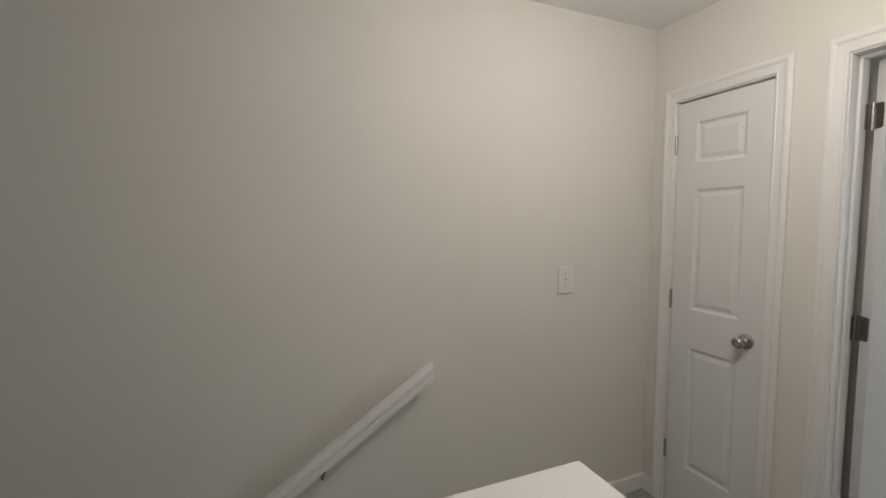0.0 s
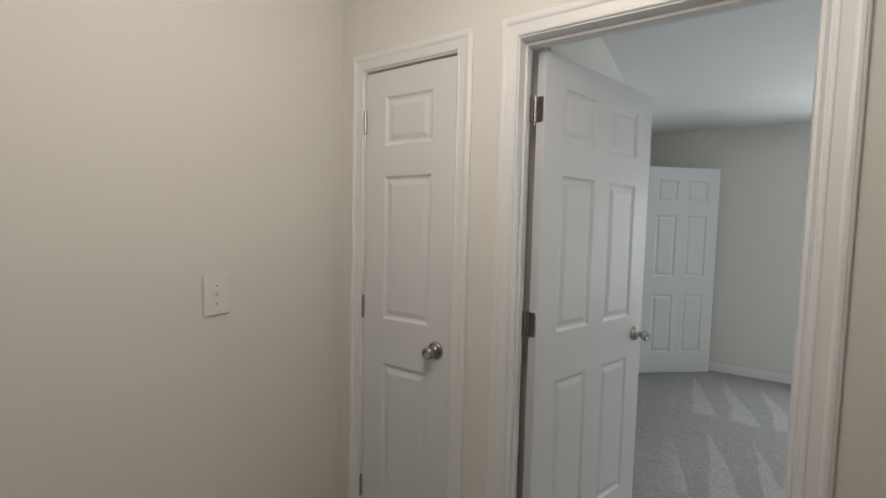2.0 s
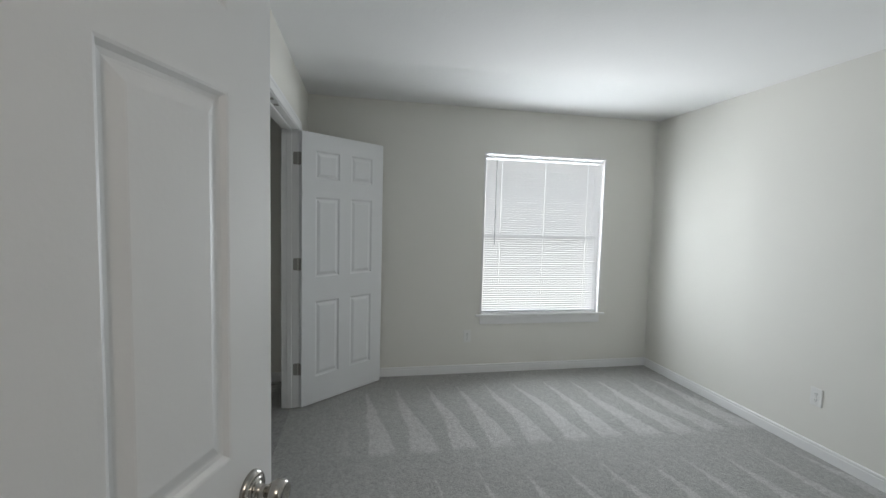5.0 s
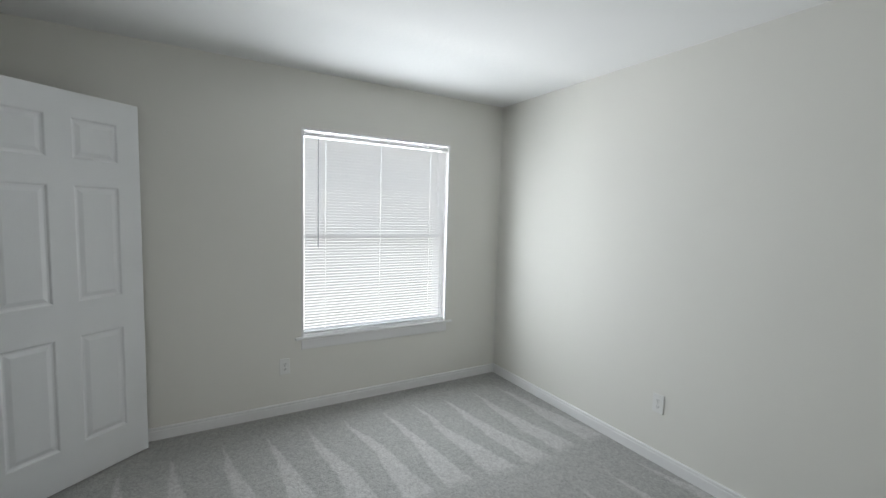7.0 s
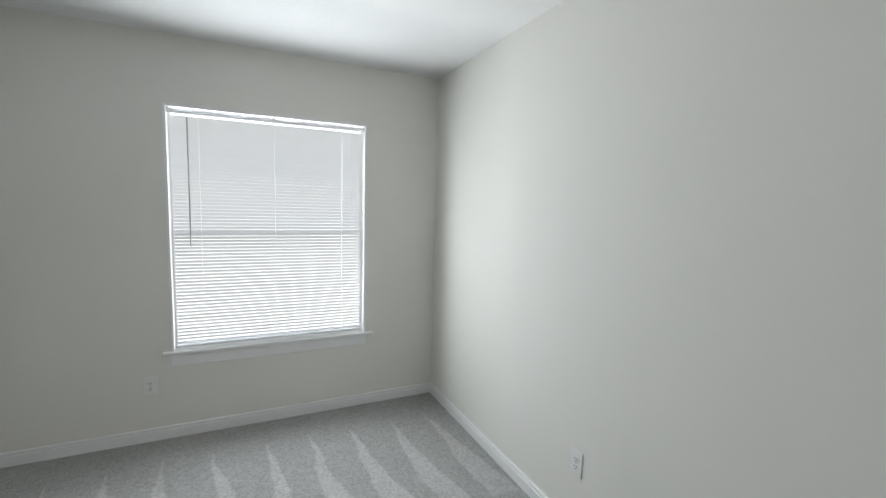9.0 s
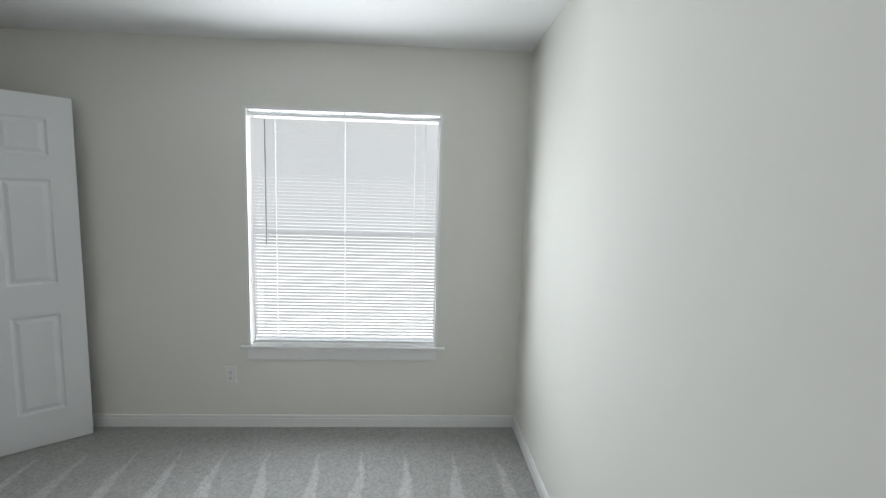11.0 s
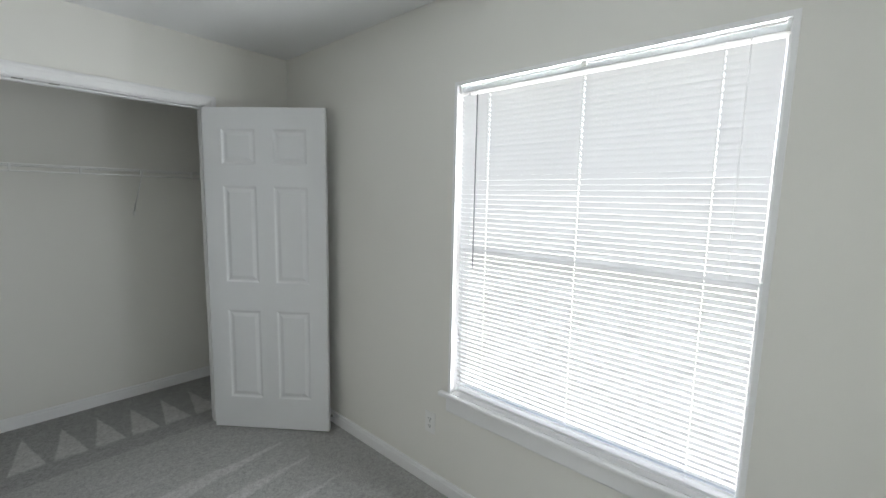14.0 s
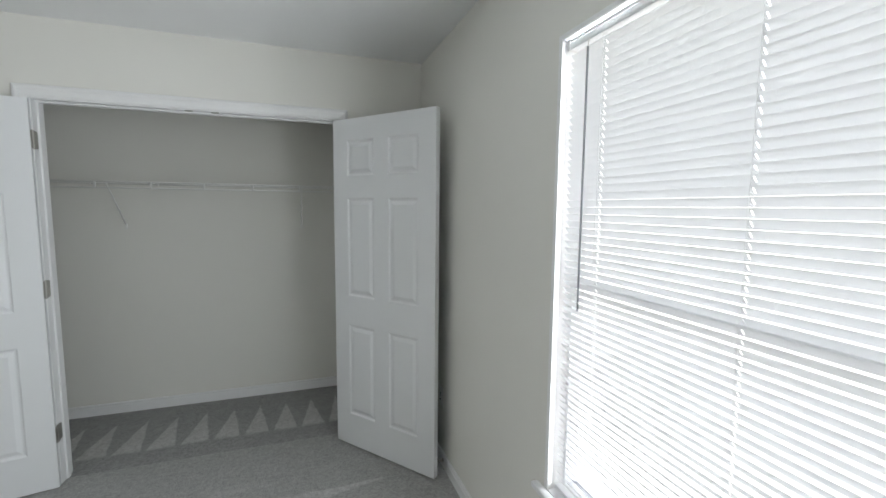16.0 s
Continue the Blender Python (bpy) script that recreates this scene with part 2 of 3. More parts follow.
structure("wall_closet_back", boxes((BED_W, BED_E, CLOSET_Y1, CLOSET_Y1 + 0.1, 0, CEILING)), WALL, "plain greige painted wall at the back of the closet", "wall")
structure("wall_closet_end", boxes((3.10, 3.20, CLOSET_Y0, CLOSET_Y1, 0, CEILING)), WALL, "plain greige painted wall closing the closet", "wall")
structure("wall_east", boxes(
    (BED_E, 6.12, -2.26, WIN_Y[0], 0, CEILING), (BED_E, 6.12, WIN_Y[1], 2.12, 0, CEILING),
    (BED_E, 6.12, WIN_Y[0], WIN_Y[1], 0, WIN_Z[0]), (BED_E, 6.12, WIN_Y[0], WIN_Y[1], WIN_Z[1], CEILING)),
    WALL, "pale greige painted outer wall with one window", "wall")
structure("wall_south", boxes((BED_W, BED_E, -2.26, BED_S, 0, CEILING)), WALL, "pale greige painted wall, bare but for an outlet", "wall")
structure("wall_stair", boxes((-3.0, HALL_X, STAIR_Y, STAIR_Y + 0.12, -2.6, CEILING)), WALL, "pale greige painted wall beside the stairs with a handrail", "wall")
structure("wall_landing_south", boxes((-3.0, HALL_X, -1.40, -1.28, -2.6, CEILING)), WALL, "plain greige painted landing wall", "wall")
structure("wall_landing_west", boxes((-3.12, -3.0, -1.40, STAIR_Y + 0.12, -2.6, CEILING)), WALL, "plain greige painted landing wall", "wall")
structure("ceiling_landing", boxes((-3.12, HALL_X, -1.40, 2.12, CEILING, CEILING + 0.1)), CEIL, "white painted textured landing ceiling", "ceiling")
structure("ceiling_bedroom", boxes((HALL_X, 6.12, -2.26, 2.12, CEILING, CEILING + 0.1)), CEIL, "white painted textured bedroom ceiling", "ceiling")
structure("floor_bedroom", boxes((2.19, BED_E, BED_S, BED_N + 0.05, -0.1, PILE)), CARPET_BED, "grey cut-pile carpet with light vacuum strokes", "carpet")
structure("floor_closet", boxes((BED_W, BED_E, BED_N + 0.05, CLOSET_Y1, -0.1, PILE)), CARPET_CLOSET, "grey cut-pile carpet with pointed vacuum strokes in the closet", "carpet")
STAIR_TOP, WELL = 0.80, 1.03
structure("floor_landing", boxes((STAIR_TOP, 2.19, -1.28, STAIR_Y, -0.1, PILE), (-3.0, STAIR_TOP, -1.28, WELL, -0.1, PILE)), CARPET_HALL, "grey cut-pile carpet on the landing", "carpet")
steps = [(-3.0, STAIR_TOP - 0.28 * i, WELL, STAIR_Y, -0.185 * (i + 1) - 0.186, -0.185 * (i + 1)) for i in range(12)]
structure("stairs", boxes(*steps), CARPET_HALL, "carpeted stair flight going down beside the landing", "stairs")
structure("ground", boxes((-400, 400, -400, 400, -3.2, -3.0)), GROUND, "mown lawn outside the window", "ground")


# baseboards: a board with a stepped, rounded top
BASE = [(0, 0.0), (0.013, 0.0), (0.013, 0.066), (0.010, 0.069), (0.010, 0.072), (0.0125, 0.075), (0.0125, 0.083), (0.009, 0.088), (0, 0.088)]


def baseboard(a, b, n):
    a, b, n = Vector((*a, 0)), Vector((*b, 0)), Vector((*n, 0))
    bm = bmesh.new()
    sweep(bm, BASE, [lambda p, o=o: o + n * (p[0] + 0.0005) + Vector((0, 0, p[1])) for o in (a, b)])
    return structure("baseboard", bm, TRIM, "white painted moulded baseboard along the carpet", "baseboard")


CW = 0.062                              # casing width
baseboard((BED_E, BED_S), (BED_E, BED_N), (-1, 0))
baseboard((BED_W, BED_S), (BED_E - 0.013, BED_S), (0, 1))
baseboard((D3[1] + CW + 0.005, BED_N), (BED_E - 0.013, BED_N), (0, -1))
baseboard((2.37, BED_N), (D3[0] - CW - 0.005, BED_N), (0, -1))
baseboard((BED_W, BED_S), (BED_W, D1[0] - CW - 0.006), (1, 0))
baseboard((3.20, CLOSET_Y1), (BED_E, CLOSET_Y1), (0, -1))
baseboard((BED_E, CLOSET_Y0), (BED_E, CLOSET_Y1 - 0.013), (-1, 0))
baseboard((HALL_X, D1[1] + CW + 0.005), (HALL_X, D2[0] - CW - 0.005), (-1, 0))
baseboard((HALL_X, -1.28), (HALL_X, D1[0] - CW - 0.005), (-1, 0))
baseboard((HALL_X, D2[1] + CW + 0.005), (HALL_X, STAIR_Y - 0.013), (-1, 0))
baseboard((STAIR_TOP + 0.1, STAIR_Y), (HALL_X, STAIR_Y), (0, -1))


# door trim: moulded casing with mitred corners, jambs and stops
CASING = [(0, 0), (0, 0.007), (0.003, 0.0095), (0.008, 0.0105), (0.011, 0.009), (0.013, 0.009), (0.030, 0.0115), (0.036, 0.0125),
          (0.040, 0.0155), (0.044, 0.017), (0.052, 0.017), (0.056, 0.0145), (0.058, 0.0145), (0.062, 0.012), (0.062, 0)]


def door_trim(m, width, depth, label, back=True, stop=None, leaves=()):
    """m: x along the opening, y out of the wall's front face, z up. depth: the wall's thickness."""
    root = empty("door_trim", m, label=label, category="door trim", kind="structure")

    def side(y, sgn):
        corner = [((-0.005, 0), (-1, 0)), ((-0.005, HEAD + 0.005), (-1, 1)), ((width + 0.005, HEAD + 0.005), (1, 1)), ((width + 0.005, 0), (1, 0))]
        for k in range(3):
            bm = bmesh.new()
            sweep(bm, CASING, [lambda p, c=c, d=d: Vector((c[0] + d[0] * p[0], y + sgn * (p[1] + 0.0005), c[1] + d[1] * p[0])) for c, d in corner[k:k + 2]])
            part("casing", bm, TRIM, root)
    side(0, 1)
    if back:
        side(-depth, -1)
    for rows in ((-J, 0, -depth, 0.001, 0, HEAD), (width, width + J, -depth, 0.001, 0, HEAD), (-J, width + J, -depth, 0.001, HEAD, HEAD + J)):
        part("jamb", boxes(rows, bevel=0.001), TRIM, root)
    if stop is not None:
        a, b = stop
        for rows in ((0, 0.010, a, b, 0, HEAD - 0.010), (width - 0.010, width, a, b, 0, HEAD - 0.010), (0, width, a, b, HEAD - 0.010, HEAD)):
            part("door_stop", boxes(rows, bevel=0.002), TRIM, root)
    for far, y in leaves:
        x = width - 0.0022 if far else 0.0002
        for z in (0.301, 1.086, 1.851):
            part("hinge_leaf", hinge_plate(x, x + 0.002, y, y + 0.032, z - 0.0445, z + 0.0445, free=1 if y < -0.05 else 0), STEEL, root, "steel hinge leaf on the jamb")
    return root


THICK = BED_W - HALL_X
# hall side is the front: x along -y
door_trim(Matrix.Translation((HALL_X, D1[1], 0)) @ pose(0, 0, 0, 0, 0, -90) @ Matrix.Diagonal((1, -1, 1, 1)), D1[1] - D1[0], THICK,
          "white moulded door casing and jamb round the bedroom doorway", stop=(-0.078, -0.045), leaves=((0, -THICK + 0.001),))
door_trim(Matrix.Translation((HALL_X, D2[1], 0)) @ pose(0, 0, 0, 0, 0, -90) @ Matrix.Diagonal((1, -1, 1, 1)), D2[1] - D2[0], THICK,
          "white moulded door casing round the narrow linen closet door", back=False, stop=(-0.07, -0.039))
k_trim = door_trim(Matrix.Translation((D3[0], BED_N, 0)) @ Matrix.Diagonal((1, -1, 1, 1)), D3[1] - D3[0], CLOSET_Y0 - BED_N,
                   "white moulded casing and jamb round the wide closet opening", back=False, stop=(-0.075, -0.042), leaves=((0, -0.033), (1, -0.033)))
for dx in (-0.075, 0.055):
    part("ball_catch", boxes((0.745 + dx, 0.745 + dx + 0.04, -0.034, -0.010, HEAD - 0.003, HEAD - 0.0002), bevel=0.0008), STEEL, k_trim, "small steel ball catch")


# ---------------------------------------------------------------- doors
ROWS6 = [(0.205, 0.785), (0.965, 1.565), (1.695, 1.905)]
ROWS_HIGH = [(0.235, 0.845), (1.03, 1.615), (1.735, 1.93)]
DOOR_H, DOOR_T = 2.03, 0.035


def panel_mesh(w, h):
    """A moulded panel: a sticking that dips in, a groove and a raised field."""
    bm = bmesh.new()
    rings = []
    for inset, d in ((0, 0), (0.004, 0.0015), (0.010, 0.0075), (0.017, 0.009), (0.021, 0.0085), (0.038, 0.0025), (0.041, 0.0018)):
        rings.append([bm.verts.new((x, d, z)) for x, z in ((inset, inset), (w - inset, inset), (w - inset, h - inset), (inset, h - inset))])
    for a, b in zip(rings, rings[1:]):
        for i in range(4):
            bm.faces.new((a[i], a[(i + 1) % 4], b[(i + 1) % 4], b[i]))
    bm.faces.new(rings[-1])
    for f in bm.faces:
        f.normal_update()
    me = bpy.data.meshes.new("panel")
    bm.normal_update()
    for f in bm.faces:
        if f.normal.y > 0:
            f.normal_flip()
    bm.to_mesh(me)
    bm.free()
    me.materials.append(DOOR)
    return me


PANELS = {}


def door_leaf(name, m, width, cols, label, knob=None, hinge_side=1, rows=ROWS6):
    """m: x from the hinge along the leaf, y through it (0 to DOOR_T), z up. cols: the panels' (from, to) along x.
    hinge_side: the face (0 or DOOR_T) on which the hinge barrels sit."""
    root = empty(name, m, label=label, category="door", kind="structure")
    bm = bmesh.new()
    xs = sorted({0, width, *[c for p in cols for c in p]})
    zs = sorted({0, DOOR_H, *[c for p in rows for c in p]})
    for y in (0, DOOR_T):
        for i in range(len(xs) - 1):
            for k in range(len(zs) - 1):
                if (xs[i], xs[i + 1]) in cols and (zs[k], zs[k + 1]) in rows:
                    continue
                bm.faces.new([bm.verts.new((x, y, z)) for x, z in ((xs[i], zs[k]), (xs[i + 1], zs[k]), (xs[i + 1], zs[k + 1]), (xs[i], zs[k + 1]))])
    for quad in (((0, 0), (width, 0), 0), ((0, 0), (width, 0), DOOR_H)):
        z = quad[2]
        bm.faces.new([bm.verts.new((x, y, z)) for x, y in ((0, 0), (width, 0), (width, DOOR_T), (0, DOOR_T))])
    for x in (0, width):
        bm.faces.new([bm.verts.new((x, y, z)) for y, z in ((0, 0), (DOOR_T, 0), (DOOR_T, DOOR_H), (0, DOOR_H))])
    bmesh.ops.remove_doubles(bm, verts=bm.verts[:], dist=0.0001)
    part("slab", bm, DOOR, root)
    for c0, c1 in cols:
        for z0, z1 in rows:
            key = (round(c1 - c0, 4), round(z1 - z0, 4))
            if key not in PANELS:
                PANELS[key] = panel_mesh(*key)
            for back in (0, 1):
                p = new("panel", PANELS[key])
                p.parent = root
                p.matrix_basis = Matrix.Translation((c0, 0, z0)) if not back else Matrix.Translation((c1, DOOR_T, z0)) @ pose(0, 0, 0, 0, 0, 180)
    if knob is not None:
        kx, sides = knob
        for s in sides:
            k = part("door_knob", lathe([(0.026, 0.012), (0.018, 0.013), (0.0118, 0.016), (0.0105, 0.030), (0.0135, 0.036), (0.0195, 0.041), (0.0232, 0.048),
                                          (0.0240, 0.055), (0.0228, 0.061), (0.0190, 0.0655), (0.0150, 0.0665), (0.0125, 0.0645), (0.004, 0.0635)]), NICKEL, root, "satin nickel door knob", True)
            k.matrix_basis = pose(kx, 0, 0.945, 90, 0, 0) if s == 0 else pose(kx, DOOR_T, 0.945, -90, 0, 0)
            part("rosette", lathe([(0.033, 0.0), (0.033, 0.004), (0.0315, 0.008), (0.027, 0.0115), (0.024, 0.012)]), NICKEL, k, smooth=True)
        part("latch_plate", boxes((width - 0.001, width + 0.0012, 0.006, 0.029, 0.917, 0.973), bevel=0.0005), STEEL, root, "steel latch plate")
    yh = -0.006 if hinge_side == 0 else DOOR_T + 0.006
    for z in (0.285, 1.07, 1.835):
        bm = bmesh.new()
        for k in range(5):
            rod(bm, (-0.003, yh, z - 0.044 + 0.0178 * k), (-0.003, yh, z - 0.0275 + 0.0178 * k), 0.0062, 12)
        rod(bm, (-0.003, yh, z - 0.049), (-0.003, yh, z + 0.049), 0.0035, 10)
        h = part("hinge", bm, STEEL, root, "steel butt hinge")
        lo, hi = (yh, DOOR_T * 0.8) if hinge_side == 0 else (DOOR_T * 0.15, yh)
        part("hinge_leaf", hinge_plate(-0.0022, -0.0002, lo, hi, z - 0.0445, z + 0.0445, free=1 if hinge_side == 0 else 0), STEEL, h)
    return root


def columns(width, stile, mullion):
    w = round((width - 2 * stile - mullion) / 2, 4)
    return [(stile, round(stile + w, 4)), (round(stile + w + mullion, 4), round(width - stile, 4))]


def leaf_pose(px, py, angle, z=0.016, flip=False):
    m = Matrix.Translation((px, py, z)) @ pose(0, 0, 0, 0, 0, angle)
    return m @ Matrix.Diagonal((1, -1, 1, 1)) if flip else m


# bedroom door: swung into the room. Leaf x from the hinge; y=0 is the face towards the doorway
BW = 0.762
BED_ANGLE = -20.0
piv = Vector((BED_W + 0.010, D1[1] - 0.014, 0))
a = radians(BED_ANGLE)
off = Vector((math.sin(a), -math.cos(a), 0)) * (DOOR_T + 0.006)   # to the face seen from the landing
c = piv + off
door_leaf("door_1", leaf_pose(c.x, c.y, BED_ANGLE), BW, columns(BW, 0.115, 0.105), "white six-panel bedroom door standing half open", knob=(BW - 0.065, (0, 1)), hinge_side=1, rows=ROWS_HIGH)
# linen closet door, shut; hinges on the landing side
LW = D2[1] - D2[0] - 0.006
door_leaf("door_2", leaf_pose(HALL_X + 0.004, D2[1] - 0.003, -90), LW, [(0.098, round(LW - 0.098, 4))], "narrow white three-panel linen closet door, shut", knob=(LW - 0.062, (0,)), hinge_side=0, rows=ROWS_HIGH)
# closet doors, both standing open
KW = 0.757
door_leaf("door_3", leaf_pose(5.311, 1.140, -51.9), KW, columns(KW, 0.112, 0.105), "white six-panel closet door, open against the wall by the window", hinge_side=1)
door_leaf("door_4", leaf_pose(3.853, 1.122, -168.0, flip=True), KW, columns(KW, 0.112, 0.105), "white six-panel closet door, swung wide open", hinge_side=1)

# ---------------------------------------------------------------- window
wy0, wy1, wz0, wz1 = WIN_Y[0], WIN_Y[1], WIN_Z[0], WIN_Z[1]
win = empty("window_1", pose(BED_E, (wy0 + wy1) / 2, wz0), label="white double-hung window with a painted sill and apron", category="window", kind="structure")
win_inv = win.matrix_world.inverted()


def wpart(name, bm, mat, parent=None, label=""):
    """Window parts are drawn in the room's own coordinates."""
    bmesh.ops.transform(bm, matrix=win_inv, verts=bm.verts[:])
    return part(name, bm, mat, parent or win, label)


for rows in ((BED_E - 0.003, 6.12, wy0, wy0 + 0.017, wz0, wz1), (BED_E - 0.003, 6.12, wy1 - 0.017, wy1, wz0, wz1),
             (BED_E - 0.003, 6.12, wy0 + 0.017, wy1 - 0.017, wz1 - 0.017, wz1)):
    wpart("jamb_liner", boxes(rows, bevel=0.0015), TRIM)
STOOL = 0.565
bm = bmesh.new()
box(bm, BED_E - 0.030, BED_E - 0.0005, wy0 - 0.050, wy1 + 0.044, STOOL - 0.022, STOOL, bevel=0.006)
box(bm, BED_E - 0.0005, 6.11, wy0 + 0.0175, wy1 - 0.0175, STOOL - 0.019, STOOL)
wpart("window_sill", bm, TRIM)
bm = bmesh.new()
sweep(bm, [(0, 0), (0.012, 0.002), (0.014, 0.008), (0.014, 0.066), (0.011, 0.072), (0, 0.074)],
      [lambda p, y=y: Vector((BED_E - 0.0005 - p[0], y, STOOL - 0.097 + p[1])) for y in (wy0 + 0.003, wy1 - 0.001)])
wpart("apron", bm, TRIM)
iy0, iy1 = wy0 + 0.017, wy1 - 0.017
MEET = 1.29
for name, x, z0, z1 in (("lower_sash", 5.940, STOOL + 0.001, MEET + 0.009), ("upper_sash", 5.964, MEET - 0.009, wz1 - 0.017)):
    s = wpart(name, boxes((x, x + 0.022, iy0, iy0 + 0.012, z0, z1), (x, x + 0.022, iy1 - 0.012, iy1, z0, z1),
                          (x, x + 0.022, iy0 + 0.012, iy1 - 0.012, z0, z0 + 0.014), (x, x + 0.022, iy0 + 0.012, iy1 - 0.012, z1 - 0.014, z1), bevel=0.0015), VINYL)
    bm = boxes((x + 0.009, x + 0.013, iy0 + 0.012, iy1 - 0.012, z0 + 0.014, z1 - 0.014))
    g = wpart("pane", bm, GLASS, s)
    g.visible_shadow = False

# mini blind, lowered and nearly shut
BX = 5.912
blind = empty("window_blind", pose(BX, (wy0 + wy1) / 2, STOOL), label="white mini blind, lowered with its slats nearly shut", category="blind")
blind_inv = blind.matrix_world.inverted()


def bpart(name, bm, mat, label="", smooth=False, parent=None):
    bmesh.ops.transform(bm, matrix=blind_inv, verts=bm.verts[:])
    return part(name, bm, mat, parent or blind, label, smooth)


by0, by1 = iy0 + 0.009, iy1 - 0.009
HR0, HR1 = 2.016, 2.039
head = bpart("headrail", boxes((BX - 0.014, BX + 0.014, by0, by1, HR0, HR1), bevel=0.003), VINYL)
for y in (by0, by1):
    bpart("end_bracket", boxes((BX - 0.018, BX + 0.018, y - 0.005, y + 0.005, HR0 - 0.003, HR1 + 0.009), bevel=0.002), PLASTIC, "white mounting bracket", parent=head)
bpart("centre_bracket", boxes((BX - 0.018, BX + 0.01, -0.998, -0.978, HR1 - 0.012, HR1 + 0.009), bevel=0.002), PLASTIC, "clear mounting bracket", parent=head)
PITCH, SW, TILT_S = 0.0213, 0.0255, radians(53)
z_low = STOOL + 0.028
count = int((HR0 - 0.006 - z_low) / PITCH)
bm = bmesh.new()
prof = []
for k in range(5):
    u = (k / 4 - 0.5) * SW
    crown = 0.0018 * (1 - (2 * u / SW) ** 2)
    # the room-side edge is the higher one
    prof.append((-u * math.cos(TILT_S) - crown * math.sin(TILT_S), u * math.sin(TILT_S) + crown * -math.cos(TILT_S) * -1))
CORDS = (-0.559, -0.99, -1.430)
ys = sorted([by0 + 0.002, by1 - 0.002] + [c + d for c in CORDS for d in (-0.0017, 0.0017)])
loops = [[bm.verts.new((p[0], y, p[1])) for p in prof] for y in ys]
for k in range(len(ys) - 1):
    for i in range(4):
        if k % 2 and i in (1, 2):
            continue                    # the punched hole for the cord
        bm.faces.new((loops[k][i], loops[k][i + 1], loops[k + 1][i + 1], loops[k + 1][i]))
slat_me = bpy.data.meshes.new("slat")
for f in bm.faces:
    f.smooth = True
bm.to_mesh(slat_me)
bm.free()
slat_me.materials.append(SLAT)
rng = random.Random(4)
for i in range(count):
    s = new("slat", slat_me)
    s.parent = blind
    s.matrix_basis = blind_inv @ pose(BX, 0, z_low + PITCH * (i + 0.6), 0, rng.uniform(-1.3, 1.3), 0)
bpart("bottom_rail", boxes((BX - 0.012, BX + 0.012, by0 + 0.001, by1 - 0.001, z_low - 0.018, z_low - 0.004), bevel=0.003), VINYL)
for y in CORDS:
    bm = bmesh.new()
    for dx in (-0.0135, 0.0135):
        rod(bm, (BX + dx, y, z_low - 0.01), (BX + dx, y, HR0 + 0.002), 0.0006, 6)
    for i in range(count):
        z = z_low + PITCH * (i + 0.25)
        rod(bm, (BX - 0.0135, y, z + 0.005), (BX + 0.0135, y, z - 0.005), 0.0006, 4)
    bpart("ladder_cord", bm, SLAT)
bm = bmesh.new()
rod(bm, (BX - 0.020, -0.501, 1.215), (BX - 0.020, -0.501, 1.995), 0.0034, 6)
bpart("tilt_wand", bm, WAND, "clear plastic tilt wand")
bm = bmesh.new()
rod(bm, (BX - 0.020, -0.501, 1.990), (BX - 0.016, -0.501, 2.018), 0.0018, 8)
bpart("wand_hook", bm, PLASTIC)
bm = bmesh.new()
rod(bm, (BX - 0.018, -1.492, 1.30), (BX - 0.018, -1.492, 2.018), 0.0007, 6)
rod(bm, (BX - 0.018, -1.496, 1.30), (BX - 0.018, -1.494, 2.018), 0.0007, 6)
bpart("lift_cord", bm, SLAT, "thin white lift cord")


# ---------------------------------------------------------------- wall plates
def outlet(m, label):
    """x across, y out of the wall, z up."""
    root = empty("outlet", m, label=label, category="outlet", group="wall outlets")
    bm = bmesh.new()
    box(bm, -0.035, 0.035, 0.0004, 0.006, -0.0575, 0.0575, bevel=0.0025)
    plate = part("cover_plate", bm, PLASTIC, root)
    for z in (-0.0195, 0.0195):
        f = part("socket", boxes((-0.0165, 0.0165, 0.006, 0.0078, z - 0.014, z + 0.014), bevel=0.0012), PLASTIC, root)
        for x, h in ((-0.0062, 0.0045), (0.0062, 0.0036)):
            part("slot", boxes((x - 0.0017, x + 0.0017, 0.0072, 0.0081, z + 0.002 - h, z + 0.002 + h)), DARK, f, "dark plug slot")
        part("ground_hole", boxes((-0.0024, 0.0024, 0.0072, 0.0081, z - 0.0105, z - 0.006)), DARK, f)
    k = part("screw", lathe([(0.0032, 0), (0.003, 0.001), (0.001, 0.0014)], 12), STEEL, plate, smooth=True)
    k.matrix_basis = pose(0, 0.0058, 0, -90, 0, 0)
    return root


outlet(pose(BED_E, -0.262, 0.360, 0, 0, 90), "white duplex outlet on the wall below the window")
outlet(pose(4.235, BED_S, 0.378, 0, 0, 0), "white duplex outlet low on the bare wall")
outlet(pose(BED_E, 0.72, 0.41, 0, 0, 90), "white outlet on the wall behind the closet door")

sw = empty("light_switch", pose(1.573, STAIR_Y, 1.193, 0, 0, 180), label="white single toggle light switch on the stair wall", category="light switch")
part("cover_plate", boxes((-0.043, 0.043, 0.0004, 0.007, -0.067, 0.067), bevel=0.003), PLASTIC, sw)
part("toggle_slot", boxes((-0.0052, 0.0052, 0.0068, 0.0078, -0.012, 0.012)), PLASTIC, sw)
bm = bmesh.new()
box(bm, -0.004, 0.004, 0.006, 0.020, -0.005, 0.005, bevel=0.0015, m=pose(0, 0, 0, 28, 0, 0))
part("toggle", bm, PLASTIC, sw)
for z in (-0.030, 0.030):
    k = part("screw", lathe([(0.0032, 0), (0.003, 0.001), (0.001, 0.0014)], 12), STEEL, sw, smooth=True)
    k.matrix_basis = pose(0, 0.0068, z, -90, 0, 0)

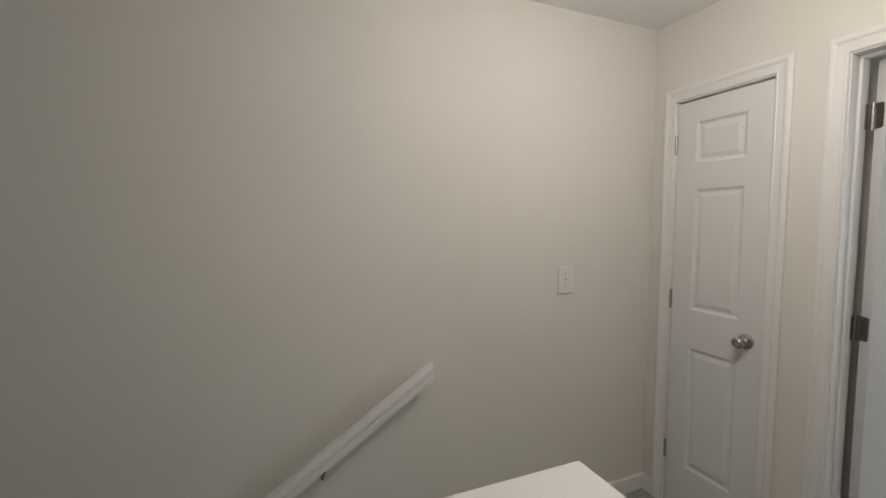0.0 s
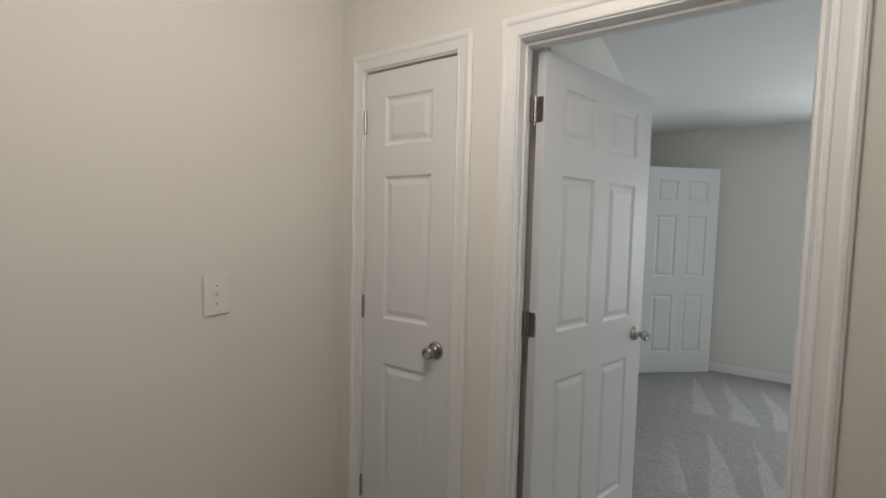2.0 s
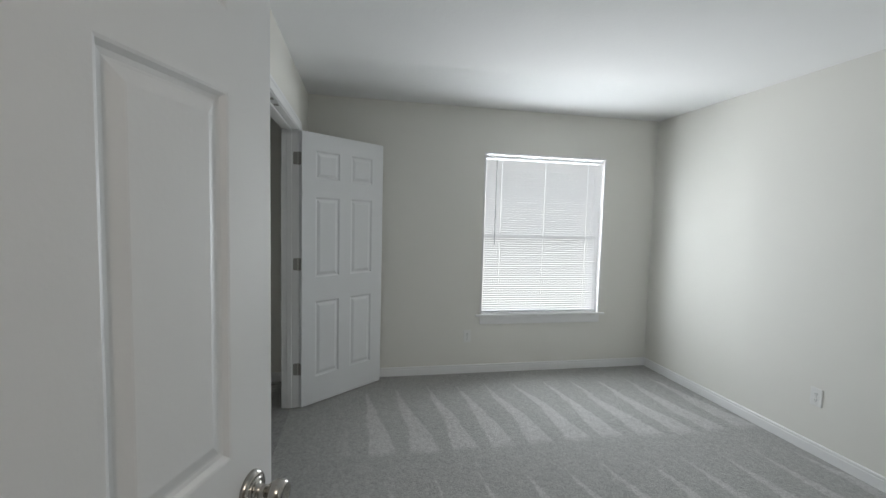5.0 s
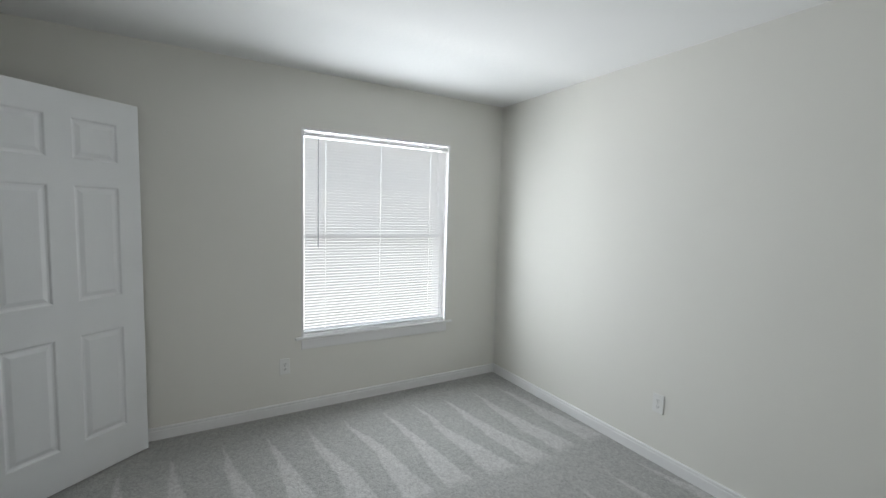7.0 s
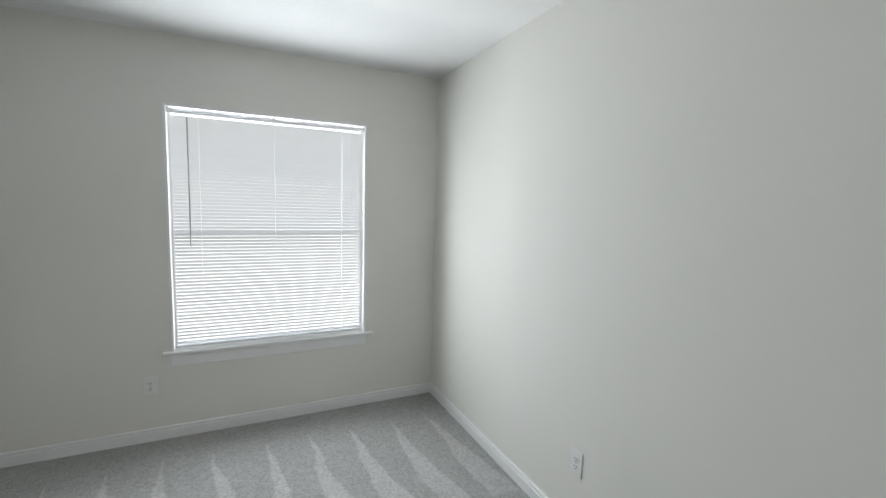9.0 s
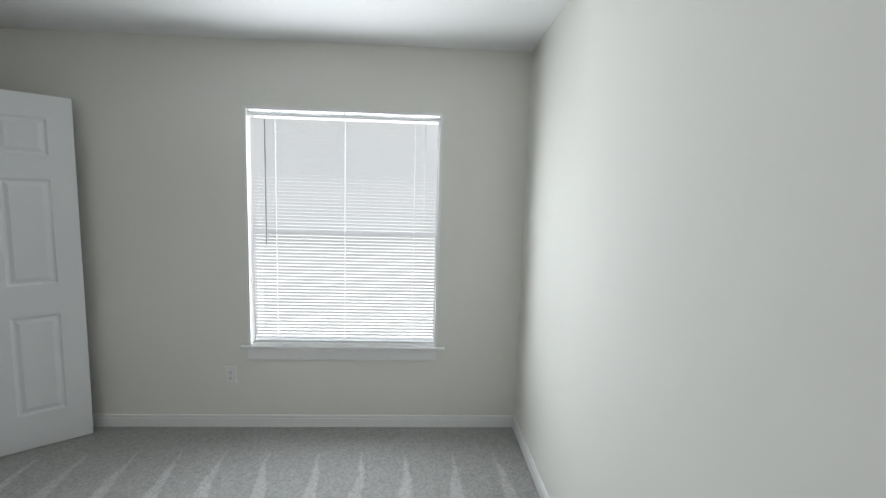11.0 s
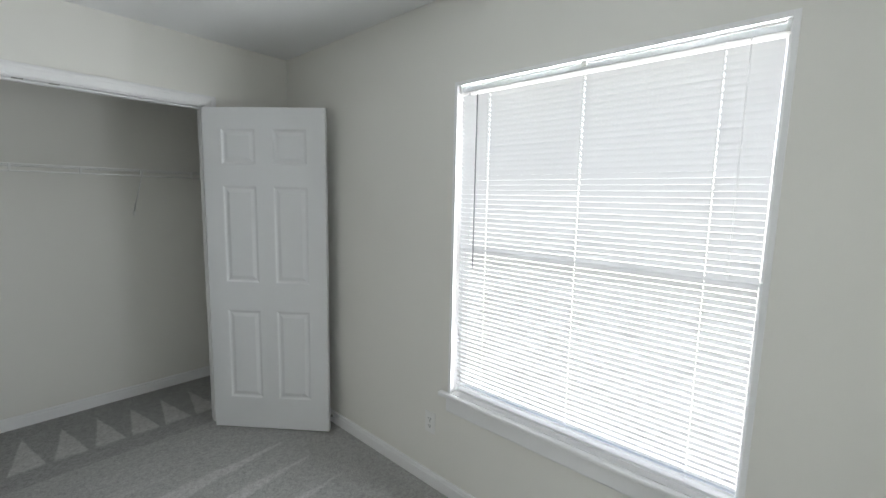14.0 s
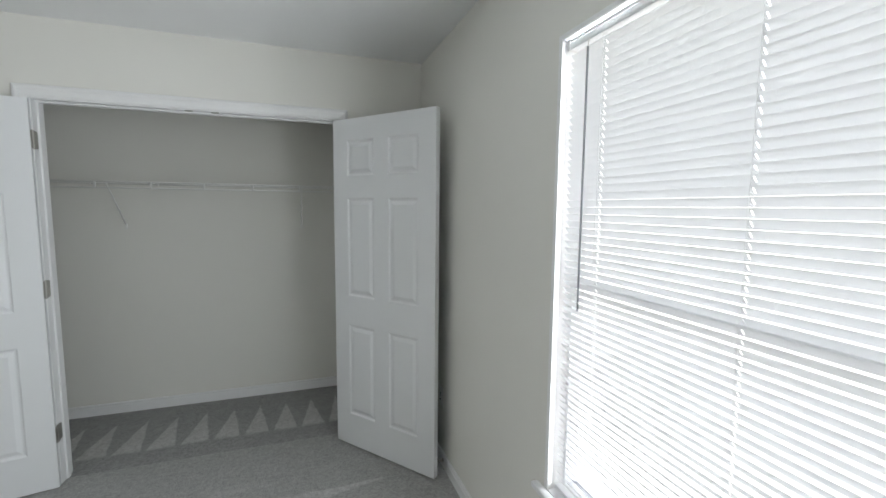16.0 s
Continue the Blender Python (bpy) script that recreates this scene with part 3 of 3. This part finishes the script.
# ---------------------------------------------------------------- closet wire shelf
SHELF_Z, SHELF_Y = 1.675, 1.70
shelf = empty("wire_shelf", pose(3.20, CLOSET_Y1, SHELF_Z), label="white coated wire shelf with a hanging lip along the closet", category="shelf")
L = BED_E - 3.20
bm = bmesh.new()
fy = -(CLOSET_Y1 - SHELF_Y)
rod(bm, (0, fy, 0), (L, fy, 0), 0.0048)
part("front_rail", bm, WIRE, shelf, smooth=True)
bm = bmesh.new()
rod(bm, (0, fy, -0.038), (L, fy, -0.038), 0.0042)
part("lip_rail", bm, WIRE, shelf, smooth=True)
bm = bmesh.new()
rod(bm, (0, -0.010, 0), (L, -0.010, 0), 0.0032)
rod(bm, (0, fy / 2, -0.003), (L, fy / 2, -0.003), 0.0030)
part("back_rail", bm, WIRE, shelf, smooth=True)
bm = bmesh.new()
for i in range(int(L / 0.0254)):
    rod(bm, (0.0254 * (i + 0.5), fy - 0.001, 0.004), (0.0254 * (i + 0.5), -0.008, 0.004), 0.0013, 5)
part("deck_wires", bm, WIRE, shelf)
for i in range(9):
    x = 0.08 + 0.305 * i
    if x < L:
        part("lip_tie", boxes((x - 0.0055, x + 0.0055, fy - 0.0062, fy + 0.0055, -0.040, 0.001), bevel=0.0015), WIRE, shelf)
for x in (0.744, 1.927):
    bm = bmesh.new()
    rod(bm, (x, fy + 0.012, -0.004), (x, -0.006, -0.285), 0.0042)
    rod(bm, (x, -0.006, -0.285), (x, -0.006, -0.305), 0.0042)
    br = part("support_bracket", bm, WIRE, shelf, "white diagonal support brace", True)
    part("foot", boxes((x - 0.007, x + 0.007, -0.010, -0.0005, -0.315, -0.280), bevel=0.002), WIRE, br)
for i in range(7):
    x = 0.15 + 0.40 * i
    part("wall_clip", boxes((x - 0.006, x + 0.006, -0.016, -0.0005, -0.008, 0.010), bevel=0.002), WIRE, shelf)

# ---------------------------------------------------------------- landing things
# half wall along the stairwell, with a painted cap
CAP_Z, CAP_X = 0.97, 0.855
structure("half_wall", boxes((-3.0, CAP_X - 0.02, 0.905, WELL, 0, CAP_Z - 0.020)), WALL, "low greige painted wall guarding the stairwell", "half wall")
bm = bmesh.new()
box(bm, -3.0, CAP_X, 0.885, WELL + 0.018, CAP_Z - 0.020, CAP_Z, bevel=0.005)
structure("wall_cap", bm, TRIM, "white painted cap board on the low wall", "trim")

# handrail on the stair wall
rail = empty("handrail", pose(0.855, STAIR_Y, 0.868), label="white painted moulded handrail sloping down the stair wall", category="handrail")
RAIL = [(-0.022, -0.030), (0.022, -0.030), (0.022, -0.012), (0.017, -0.008), (0.018, -0.002), (0.027, 0.006), (0.028, 0.016), (0.022, 0.025), (0.010, 0.030),
        (-0.010, 0.030), (-0.022, 0.025), (-0.028, 0.016), (-0.027, 0.006), (-0.018, -0.002), (-0.017, -0.008), (-0.022, -0.012)]
SLOPE = 0.655
run = 3.1
bm = bmesh.new()
sweep(bm, RAIL, [lambda p, d=d: Vector((-d, -0.068 + p[0], -d * SLOPE + p[1] * 1.18)) for d in (0, run)])
part("rail", bm, TRIM, rail)
for d in (0.44, 1.5, 2.6):
    z = -d * SLOPE - 0.036
    bm = bmesh.new()
    rod(bm, (-d, -0.004, z - 0.045), (-d, -0.055, z - 0.040), 0.006, 10)
    rod(bm, (-d, -0.055, z - 0.042), (-d, -0.068, z + 0.002), 0.006, 10)
    b = part("rail_bracket", bm, NICKEL, rail, "satin nickel wall bracket", True)
    k = part("rosette", lathe([(0.020, 0), (0.020, 0.004), (0.012, 0.007)], 16), NICKEL, b, smooth=True)
    k.matrix_basis = pose(-d, -0.0005, z - 0.045, 90, 0, 0)

# spring door stop on the baseboard behind the closet door
ds = empty("door_stop", pose(BED_E - 0.0135, 0.64, 0.055, 0, -90, 0), label="small spring door stop on the baseboard", category="door stop")
bm = bmesh.new()
for i in range(14):
    bmesh.ops.create_cone(bm, cap_ends=True, segments=12, radius1=0.0055 - 0.0001 * i, radius2=0.0055 - 0.0001 * i, depth=0.0024, matrix=Matrix.Translation((0, 0, 0.006 + 0.0036 * i)))
rod(bm, (0, 0, 0), (0, 0, 0.056), 0.004, 10)
part("spring", bm, STEEL, ds)
part("base", lathe([(0.010, 0), (0.010, 0.003), (0.006, 0.006)], 16), STEEL, ds, smooth=True)
k = part("tip", lathe([(0.007, 0.054), (0.0075, 0.060), (0.006, 0.068), (0.003, 0.070)], 16), RUBBER, ds, "white rubber tip", True)

# flush ceiling light over the landing
cl = empty("ceiling_light", pose(1.22, 0.92, CEILING), label="round flush ceiling light, switched on, over the landing", category="ceiling light")
k = part("canopy", lathe([(0.085, -0.0005), (0.085, -0.018), (0.07, -0.022)], 32), NICKEL, cl, "satin nickel canopy", True)
